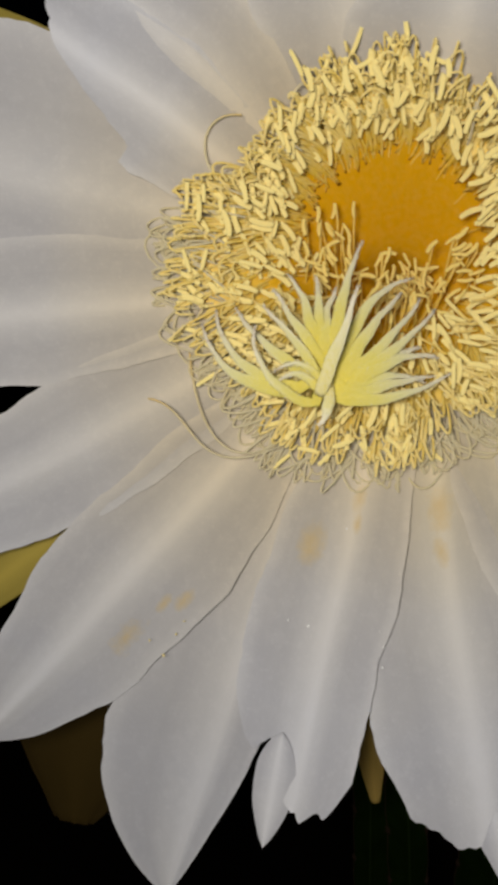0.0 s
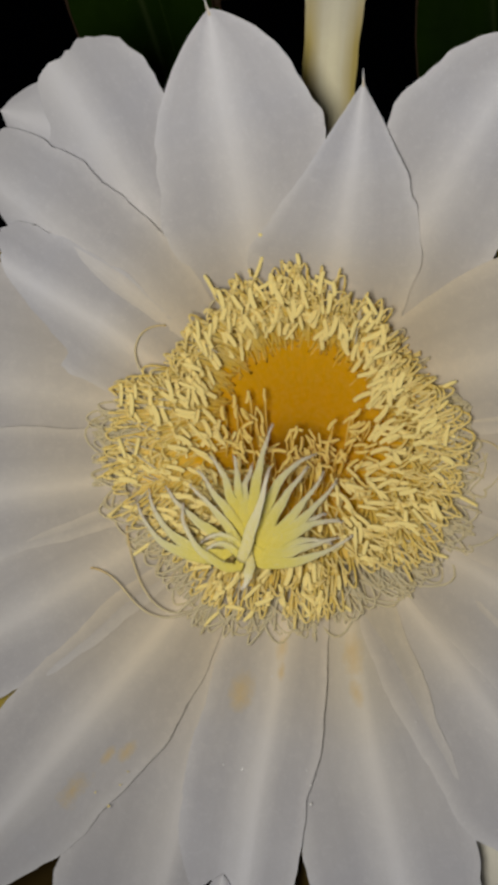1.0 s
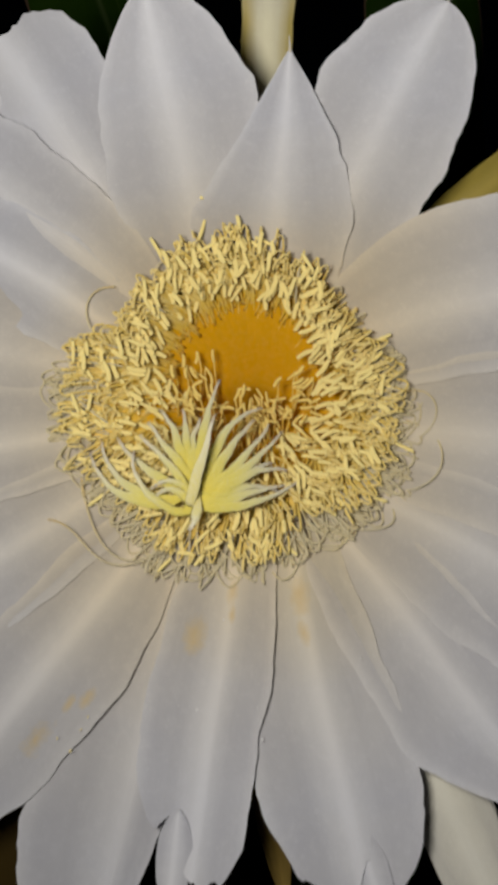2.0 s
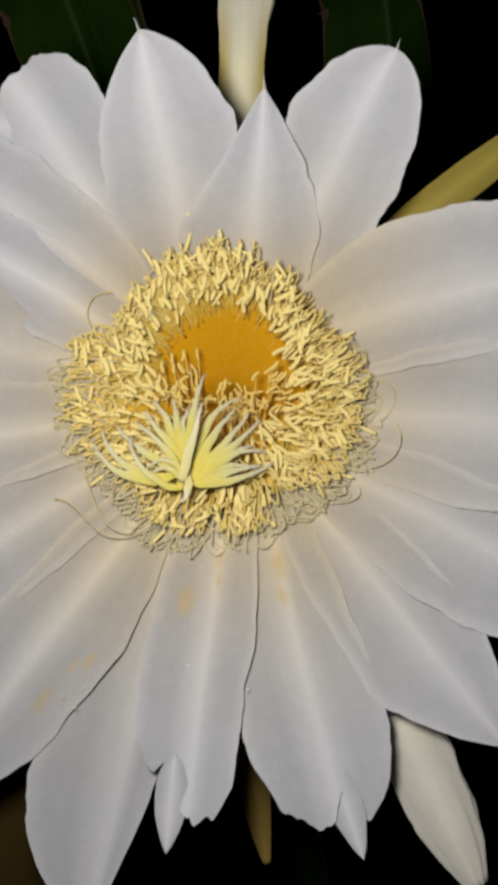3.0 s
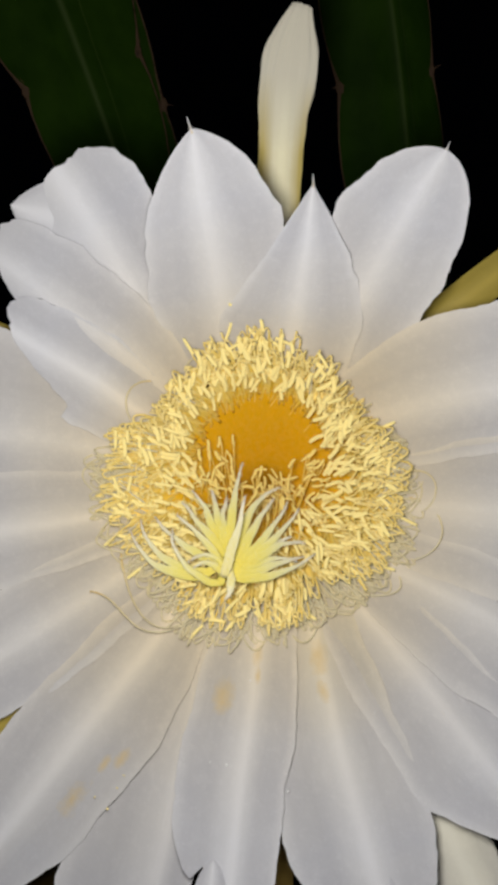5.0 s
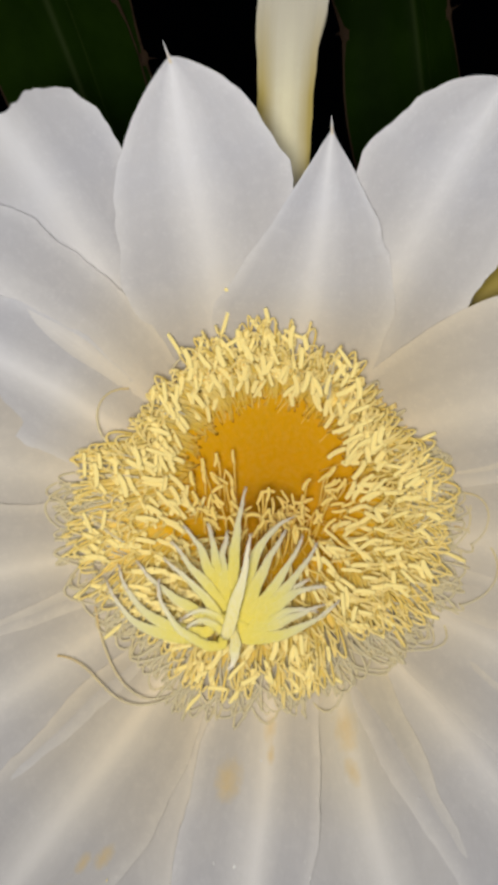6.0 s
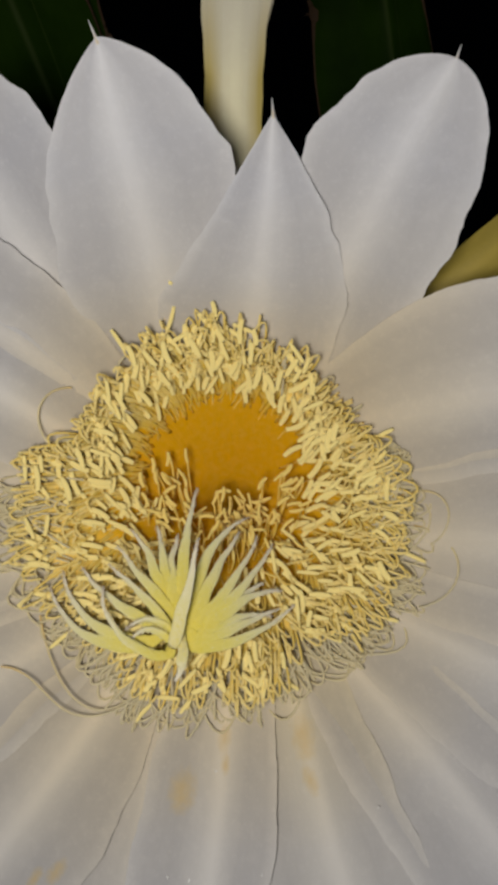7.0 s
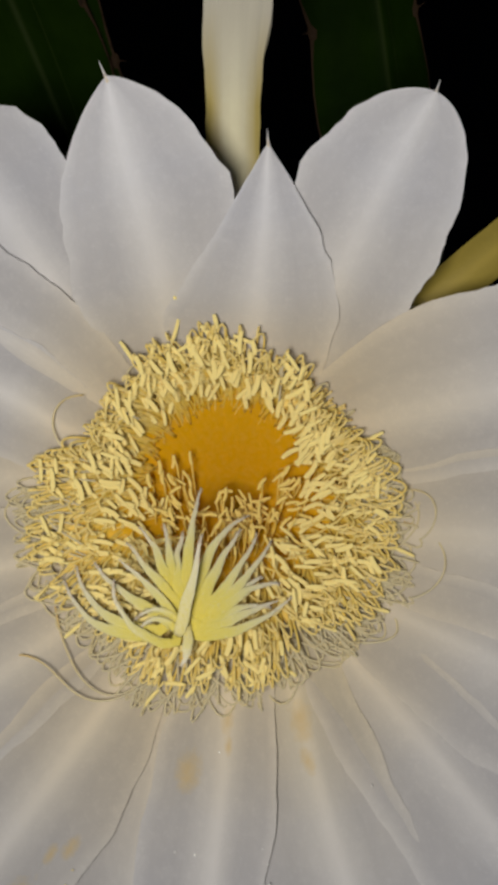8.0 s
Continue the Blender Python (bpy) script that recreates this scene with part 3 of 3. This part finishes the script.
def build_pistil():
    path = bezier(local(0, -9, -66), local(-2, -13, -34), local(-9, -19, -14), local(-11, -18.5, 9), 14)
    style = part("style", tube(path, [0.0026] * 10 + [0.0027, 0.0033, 0.0042, 0.0036], 12), LOBE, flower, "thick pale yellow style")
    rng = random.Random(3)
    heart = Vector((-11.0, -18.5, 8.0))
    for k, (bu, bv, u, v, d, bend) in enumerate(UPPER_LOBES + LOWER_LOBES):
        a, b = Vector((bu, bv, 8 - (bv + 12) * 0.4 + (2.5 if d > 13 else 0))), Vector((u, v, d))
        way = b - a
        reach = way.length
        off = Vector((-way.y, way.x, 0)) * bend * 1.5
        arch = 0.26 * reach if d > 11 else 0.15 * reach
        out = a + way * 0.33 + off + Vector((0, 0, arch))
        far = a + way * 0.72 + off + Vector((rng.uniform(-0.5, 0.5), rng.uniform(-0.4, 0.4), arch * 0.9))
        root = a.lerp(heart, 0.85)
        pts = [local(*root)] + bezier(local(*a), local(*out), local(*far), local(*b), 21)
        for i in range(3, 22):
            pts[i] += local(noise.noise((i * 0.2, k, 1)), noise.noise((i * 0.2, k, 5)), noise.noise((i * 0.2, k, 8))) * 0.5
        full = rng.uniform(0.88, 1.12) * (1.18 if 14 <= reach < 26 else 0.95)
        radii = []
        for i in range(22):
            x = i / 21
            radii.append(full * 0.0010 * (0.85 + 0.25 * math.sin(math.pi * min(1.0, x * 1.6)) - 0.74 * x ** 1.5 + 0.06 * noise.noise((i * 0.7, k, 2)) + 0.14 * x * noise.noise((i * 2.3, k, 9))))
        bm = tube(pts, radii, 12, 0.68)
        layer = bm.loops.layers.uv.active
        # short white down, thicker towards the tip
        for i in range(3, 21):
            t = (pts[i + 1] - pts[i - 1]).normalized()
            for _ in range(5 + i // 2):
                side = Vector((rng.gauss(0, 1), rng.gauss(0, 0.5), rng.gauss(0, 1)))
                side = (side - t * side.dot(t)).normalized()
                foot = pts[i].lerp(pts[i + 1], rng.random()) + side * radii[i] * 0.75
                width = t.cross(side) * 0.00007
                tip = foot + (side + t * rng.uniform(-0.2, 0.9)) * rng.uniform(0.00025, 0.0006)
                corners = [bm.verts.new(p) for p in (foot + t * 0.00007, foot + width, foot - width, tip)]
                for face in ((0, 1, 3), (1, 2, 3), (2, 0, 3)):
                    for loop in bm.faces.new([corners[q] for q in face]).loops:
                        loop[layer].uv = (0.0, max(0.5, i / 21))
        part("stigma_lobe", bm, DOWNY if d > 13 else LOBE, style)


build_pistil()


# ---- stamens ----
def anther_mesh(seed, material, scale=1.0):
    rng = random.Random(seed)
    bend = rng.uniform(-0.4, 0.4)
    size = rng.uniform(0.66, 1.12) * scale
    pts, radii = [], []
    for k in range(7):
        s = k / 6
        pts.append(Vector((bend * 0.001 * math.sin(math.pi * s), 0, (s - 0.1) * 0.0043 * size)))
        radii.append(0.00059 * scale * (0.35 + 0.65 * math.sin(math.pi * (0.12 + 0.78 * s)) ** 0.4))
    bm = tube(pts, radii, 8, 0.7)
    mesh = bpy.data.meshes.new("anther")
    bm.to_mesh(mesh)
    bm.free()
    mesh.materials.append(material)
    for poly in mesh.polygons:
        poly.use_smooth = True
    return mesh


# the angles round the flower at which the stamens gather in tufts, and how far each tuft reaches
TUFTS = [(2 * math.pi * (k + random.Random(k).uniform(-0.3, 0.3)) / 27, random.Random(k + 50).uniform(-2.5, 1.8)) for k in range(27)]


def stamen_curve(rng, where=None, least=0.0):
    """The path of one stamen in flower space, from its root in the throat to its anther."""
    tuft, far = rng.choice(TUFTS)
    a = tuft + rng.gauss(0, 0.10)
    if where == "inner":
        a = math.radians(rng.choice((rng.uniform(172, 235), rng.uniform(172, 235), rng.uniform(295, 345))))
        ca, sa = math.cos(a), math.sin(a)
        r = rng.uniform(18, 28)
        end = Vector((3 + r * ca, 4 + r * sa, -6 - (27 - r) * 0.8 + rng.uniform(-2, 2)))
        root = Vector((3 + 17 * ca, 4 + 16 * sa, -28))
        return bezier(root, root.lerp(end, 0.4) + Vector((2 * ca, 2 * sa, 4)), end + Vector((3 * ca, 3 * sa, 2)), end, 12)
    if where == "deep":
        while True:
            u, v = rng.uniform(-19, 17), rng.uniform(-15, 13)
            top = 8 if u < -8 else 4 if u > 11 else -2
            if math.hypot(u, v) < 20 and (v < top + rng.gauss(0, 2)):
                break
        r = math.hypot(u, v)
        end = Vector((3 + u, 4 + v, -18 + r * 0.5 + rng.uniform(-4, 3)))
        root = Vector((3 + 0.95 * u + rng.gauss(0, 1), -3 + 0.7 * v - 5 * max(0.0, 1 - abs(u) / 16), rng.uniform(-33, -27)))
        mid1 = root.lerp(end, 0.35) + Vector((rng.uniform(-1.5, 1.5), rng.uniform(-2, 1), 4))
        mid2 = root.lerp(end, 0.8) + Vector((rng.uniform(-2, 2), rng.uniform(0, 2.5), 3))
        return bezier(root, mid1, mid2, end, 12)
    if where == "heart":
        end = Vector((5 + rng.gauss(0, 3.2), -4 + rng.gauss(0, 2.4), rng.uniform(-27, -18)))
        root = Vector((3 + rng.uniform(-6, 8), -9 + rng.uniform(-4, 3), -37))
        return bezier(root, root.lerp(end, 0.4), root.lerp(end, 0.8) + Vector((rng.uniform(-2, 2), 1.5, 2)), end, 12)
    ca, sa = math.cos(a), math.sin(a)
    root = Vector((3 + 20.5 * ca, 4 + 19.5 * sa, rng.uniform(-26, -20)))
    low = max(0.0, -sa)
    outer = ring(a) - 1.0 - 4.0 * low - (6.5 if ca > 0 else 3.5) * abs(ca) + far * 0.9
    inner = 19.5 - 0.6 * ca + 8.0 * max(0.0, sa) - 6.0 * low + rng.uniform(-2, 2)
    k = least + (1 - least) * rng.random() ** (0.95 + 0.15 * sa)
    r = inner + (outer - inner) * k
    end = Vector((r * ca, r * sa, swell(k) + rng.uniform(-2, 3.2)))
    swing = rng.gauss(0, 2.4)
    mid1 = Vector((3 + 25.5 * ca - swing * sa * 0.5, 4 + 25.0 * sa + swing * ca * 0.5, -8))
    over = rng.uniform(3.0, 11.0) * (0.3 + k) * (1.0 if sa < 0.5 else 0.55)
    mid2 = Vector((end.x + over * ca - swing * sa, end.y + over * sa + swing * ca + rng.uniform(-1, 2.0) * abs(ca), end.z + rng.uniform(2, 7)))
    return bezier(root, mid1, mid2, end, 14)


def place_anther(rng, pts):
    e = pts[-1]
    way = Vector((3 - e.x, 4 - e.y)).normalized()
    turn = 0.7 * noise.noise((e.x * 0.09, e.y * 0.09, 4)) + rng.gauss(0, 0.42 if e.z > -12 else 0.9) + (math.pi if rng.random() < 0.12 else 0)
    # the anthers on one side droop
    turn += -1.05 * way.x if way.x > 0 else -0.4 * way.x
    way = Vector((way.x * math.cos(turn) - way.y * math.sin(turn), way.x * math.sin(turn) + way.y * math.cos(turn), rng.uniform(-0.25, 0.3)))
    way = local(*way).normalized()
    m = way.to_track_quat("Z", "Y").to_matrix().to_4x4() @ Matrix.Rotation(rng.uniform(0, 6.28), 4, "Z")
    return Matrix.Translation(local(*e)) @ m


def build_stamens():
    rng = random.Random(11)
    anthers = [anther_mesh(k, ANTHER) for k in range(5)]
    ambers = [anther_mesh(k, AMBER_ANTHER, 0.70) for k in range(5)]
    rest = bmesh.new()
    pollen = bmesh.new()
    rest.loops.layers.uv.new("UVMap")
    loops = bmesh.new()
    loops.loops.layers.uv.new("UVMap")
    pollen.loops.layers.uv.new("UVMap")
    tmp = bpy.data.meshes.new("tmp")
    taken = []
    for i in range(590):
        deep = i < 290 and i % 5 < 2
        pts = stamen_curve(rng, ("heart" if i % 10 == 0 else "deep") if deep else "inner" if i >= 300 and i % 4 == 0 else None)
        for _ in range(8):
            if all((pts[-1] - q).length > 1.9 for q in taken):
                break
            pts = stamen_curve(rng, ("heart" if i % 10 == 0 else "deep") if deep else "inner" if i >= 300 and i % 4 == 0 else None)
        taken.append(pts[-1])
        path = [local(*p) for p in pts]
        radii = [0.00029 - 0.00009 * k / (len(path) - 1) for k in range(len(path))]
        bm = tube(path, radii, 5)
        m = place_anther(rng, pts)
        if i < 300:
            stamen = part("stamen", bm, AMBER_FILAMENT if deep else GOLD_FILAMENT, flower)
            ob = new("anther", (ambers if deep else anthers)[i % 5])
            ob.parent = stamen
            ob.matrix_basis = m
        else:
            bm.to_mesh(tmp)
            bm.free()
            rest.from_mesh(tmp)
            copy = anthers[i % 5].copy()
            copy.transform(m)
            pollen.from_mesh(copy)
            bpy.data.meshes.remove(copy)
    # fine filaments that rise along the throat's wall
    wall = bmesh.new()
    wall.loops.layers.uv.new("UVMap")
    for i in range(50):
        a = rng.uniform(0, 2 * math.pi)
        b = a + rng.gauss(0, 0.09)
        near = rng.uniform(12, 19)
        ring_at = lambda r, d, t: Vector((3 + r * math.cos(t), 4 + 0.96 * r * math.sin(t) - max(0, -d - 16) * 0.06, d))
        pts = bezier(ring_at(near, -20 - (19 - near) * 1.25, a), ring_at(18.5, -20, a), ring_at(rng.uniform(21, 22.5), -14.5, b), ring_at(rng.uniform(24, 28), rng.uniform(-9, -6), b), 10)
        bm = tube([local(*p) for p in pts], [0.0002] * 10, 5)
        bm.to_mesh(tmp)
        bm.free()
        wall.from_mesh(tmp)
    tagged(part("throat_fringe", wall, AMBER_FILAMENT, flower, "fine amber filaments along the throat"), kind="stuff")
    for i in range(260):
        a = rng.uniform(0.0, 1.0) * math.pi
        b = a + rng.gauss(0, 0.06)
        ca, sa, far = math.cos(b), math.sin(b), rng.uniform(28, 34)
        near = rng.uniform(17.5, 22)
        pts = bezier(Vector((3 + near * math.cos(a), 4 + near * math.sin(a), -19 - (19 - near) * 1.25 + rng.uniform(0, 2))), Vector((3 + 21.5 * ca, 4 + 21 * sa, -13)), Vector((3 + 25 * ca, 4 + 25 * sa, -6.5)),
                     Vector((far * ca, far * sa + 1, rng.uniform(-4, 1))), 10)
        bm = tube([local(*p) for p in pts], [0.00023] * 10, 5)
        bm.to_mesh(tmp)
        bm.free()
        rest.from_mesh(tmp)
    # filaments whose anthers lie hidden, and loops that stand out round the rim
    for i in range(760):
        pts = stamen_curve(rng, None, 0.35)
        bm = tube([local(*p) for p in pts], [0.00025] * len(pts), 5)
        bm.to_mesh(tmp)
        bm.free()
        rest.from_mesh(tmp)
    for i in range(600):
        tuft, far = rng.choice(TUFTS)
        a = tuft + rng.gauss(0, 0.06)
        if math.sin(a) > 0.35 and rng.random() < 0.97:
            continue
        ca, sa = math.cos(a), math.sin(a)
        b = a + rng.gauss(0, 0.13)
        c = b + rng.gauss(0, 0.14)
        r = ring(b) + far - 7 * rng.random() ** 1.2
        pts = bezier(Vector((3 + 22 * ca, 4 + 21 * sa, -22)), Vector((r * ca, r * sa - 1, 1)), Vector(((r + 8) * math.cos(b), (r + 8) * math.sin(b) - 1, rng.uniform(2, 9))),
                     Vector((max(r - 8, 29) * math.cos(c), max(r - 8, 29) * math.sin(c) - 3, rng.uniform(-4, 2))), 14)
        bm = tube([local(*p) for p in pts], [0.00022] * 14, 5)
        bm.to_mesh(tmp)
        bm.free()
        loops.from_mesh(tmp)
    # long loose filaments that hang over the lower petals
    for pts in (((-37.5, -14.7, 2), (-37, -26, 3), (-33, -40, 4), (-20, -32, 2)), ((-46, -23.4, 2), (-36, -25, 3), (-39, -41, 4), (-20, -33, 2)), ((-26, 28, 2), (-35, 29, 5), (-35, 16, 4), (-26, 14, 2)),
                ((35, -2, 0), (46, 2, 4), (47, -9, 4), (40, -12, 3)), ((38, -8, 0), (48, -11, 4), (47, -23, 5), (36, -24, 3))):
        bm = tube([local(*p) for p in bezier(*[Vector(p) for p in pts], 26)], [0.0002] * 26, 5)
        bm.to_mesh(tmp)
        bm.free()
        loops.from_mesh(tmp)
    bpy.data.meshes.remove(tmp)
    # stamens that stand out round the rim
    for u, v in ((-36, -5), (-39, -11), (-33, -19), (-34, -6), (29, -8), (35, -13), (29, -25), (21, -25), (31, -3), (33, 1), (33, 11), (28, 11), (7, -34), (-1, -37), (-19, -35), (-16, -30),
                 (-6, 37), (-6, 34), (7, 36), (8, 33), (-15, 34)):
        a = math.atan2(v, u)
        ca, sa = math.cos(a), math.sin(a)
        high = 2.5 if v < 20 else 4.0
        end = Vector((u, v, max(corolla(u, v), 0) + high))
        pts = bezier(Vector((3 + 22 * ca, 4 + 21 * sa, -20)), Vector((3 + 26 * ca, 4 + 25 * sa, -6)), end - Vector((4 * ca + rng.uniform(-3, 3), 4 * sa + rng.uniform(-3, 3), -2.5)), end, 14)
        stamen = part("stamen", tube([local(*p) for p in pts], [0.00022] * 14, 5), GOLD_FILAMENT, flower)
        turn = a + rng.gauss(0, 0.6)
        way = local(math.cos(turn), math.sin(turn), 0.1).normalized()
        ob = new("anther", anthers[rng.randrange(5)])
        ob.parent = stamen
        ob.matrix_basis = Matrix.Translation(local(*end)) @ way.to_track_quat("Z", "Y").to_matrix().to_4x4()
    for k, (u, v, size) in enumerate(((-4.5, 44.5, 0.40), (-1.2, -73, 0.22), (-1.5, -77, 0.28), (-20, -69, 0.20), (-1.9, -70, 0.16), (-16, -70, 0.26), (-8, -50, 0.18), (-44, -74, 0.22), (-47, -79, 0.3),
                                      (-50, -76, 0.2), (-42, -71, 0.18), (22, -60, 0.16))):
        crumb = bmesh.new()
        bmesh.ops.create_icosphere(crumb, subdivisions=2, radius=size / 1000)
        for vert in crumb.verts:
            vert.co = vert.co * (1 + 0.4 * noise.noise(vert.co * 2500 + Vector((k, 0, 0)))) + local(u, v, corolla(u, v) + 1.5)
        if k == 0 or u < -40:
            part("pollen_crumb", crumb, ANTHER, flower, "small crumb of yellow pollen")
        else:
            part("dew_speck", crumb, DEW, flower, "tiny pale speck of dew")
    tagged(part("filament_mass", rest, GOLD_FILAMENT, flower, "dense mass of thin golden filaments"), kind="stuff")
    tagged(part("filament_fringe", loops, FILAMENT, flower, "pale curling filaments round the rim"), kind="stuff")
    tagged(part("anther_mass", pollen, ANTHER, flower, "dense mass of pollen-yellow anthers"), kind="stuff")


# ---- the climbing cactus behind ----
cactus = new("climbing_cactus")
cactus.location = (0.1, 0.6, 0.0)
tagged(cactus, "climbing cactus with dark green winged stems", "cactus")


def cactus_stem(points, wing, label, turn=0.0, pitch=0.042, seed=0, flare=0.0):
    rng = random.Random(seed)
    here = [Vector(p) - cactus.location for p in points]
    path = bezier(*here, 90)
    n, rows, edges = len(path), [], [[], [], []]
    run = 0.0
    for i, p in enumerate(path):
        if i:
            run += (p - path[i - 1]).length
        t = (path[min(i + 1, n - 1)] - path[max(i - 1, 0)]).normalized()
        side = t.cross(Vector((0, -1, 0))).normalized()
        out = side.cross(t)
        scallop = abs(math.sin(math.pi * run / pitch + seed))
        broad = wing * max(0.55, min(1.4, 1 + flare * (i / (n - 1) - 0.845)))
        reach = broad * (0.84 + 0.16 * scallop ** 0.7)
        row = []
        for w in range(3):
            a0 = math.radians(turn + (-90, 30, 150)[w] + 180)
            for off, k in ((((-0.95, 0.22), (-0.6, 0.25), (-0.3, 0.28), (-0.12, 0.31), (0.0, 0.32), (0.12, 0.31), (0.3, 0.28), (0.6, 0.25))) if w == 0 else
                           ((-0.85, 0.22), (-0.35, 0.36), (-0.09, 0.75), (-0.035, 0.96), (0.0, 1.0), (0.035, 0.96), (0.09, 0.75), (0.35, 0.36))):
                tall = broad if w == 0 else reach
                row.append(p + (side * math.cos(a0 + off) + out * math.sin(a0 + off)) * (tall * k))
            edges[w].append((run, p + (side * math.cos(a0) + out * math.sin(a0)) * (reach * (0.45 if w == 0 else 1.0)), scallop))
        rows.append(row)
    bm = mesh_grid(rows, closed=True)
    bmesh.ops.recalc_face_normals(bm, faces=bm.faces)
    root = part("stem", bm, STEM, cactus, label)
    for w in (1, 2):
        pts = [e[1] for e in edges[w]]
        part("horny_margin", tube(pts, [0.0005 + 0.0012 * (1 - e[2]) ** 4 for e in edges[w]], 6), HORN, root, "thin brown horny margin")
        for k in range(1, n - 1):
            if edges[w][k][2] <= edges[w][k - 1][2] and edges[w][k][2] <= edges[w][k + 1][2]:
                c = edges[w][k][1]
                bm = bmesh.new()
                bmesh.ops.create_icosphere(bm, subdivisions=2, radius=0.0022)
                for vert in bm.verts:
                    vert.co = Vector((vert.co.x, vert.co.y, vert.co.z * 1.6)) * (1 + 0.3 * noise.noise(vert.co * 900)) + c
                for q in range(3):
                    tip = c + Vector((rng.uniform(-1, 1), rng.uniform(-1, 0.2), rng.uniform(-1, 1))).normalized() * 0.006
                    f = bmesh.ops.create_cone(bm, segments=5, radius1=0.0005, radius2=0.00005, depth=0.006)
                    m = Matrix.Translation((c + tip) / 2) @ (tip - c).to_track_quat("Z", "Y").to_matrix().to_4x4()
                    bmesh.ops.transform(bm, matrix=m, verts=f["verts"])
                part("areole", bm, HORN, root)


def spot(u, v, d):
    return HEART + local(u, v, d)


cactus_stem([(0.05, 0.75, 0.0), (0.12, 0.75, 0.9), spot(12, 60, -125), spot(-86, 300, -125)], 0.0335, "dark green winged cactus stem with a brown horny edge", 0, 0.062, 1, 4.2)
cactus_stem([(0.15, 0.80, 0.0), (0.12, 0.75, 0.9), spot(142, 60, -125), spot(66, 320, -125)], 0.030, "dark green winged cactus stem with a pale ridge", 0, 0.065, 2)
cactus_stem([(0.36, 0.80, 0.0), (0.30, 0.75, 0.9), spot(194, 90, -150), spot(188, 330, -165)], 0.028, "dark green cactus stem in deep shade", -10, 0.06, 4)
cactus_stem([(0.02, 0.80, 0.0), (0.06, 0.75, 0.9), spot(24, 60, -155), spot(-60, 305, -155)], 0.018, "dark green narrow cactus stem", 10, 0.06, 5)

build_stamens()
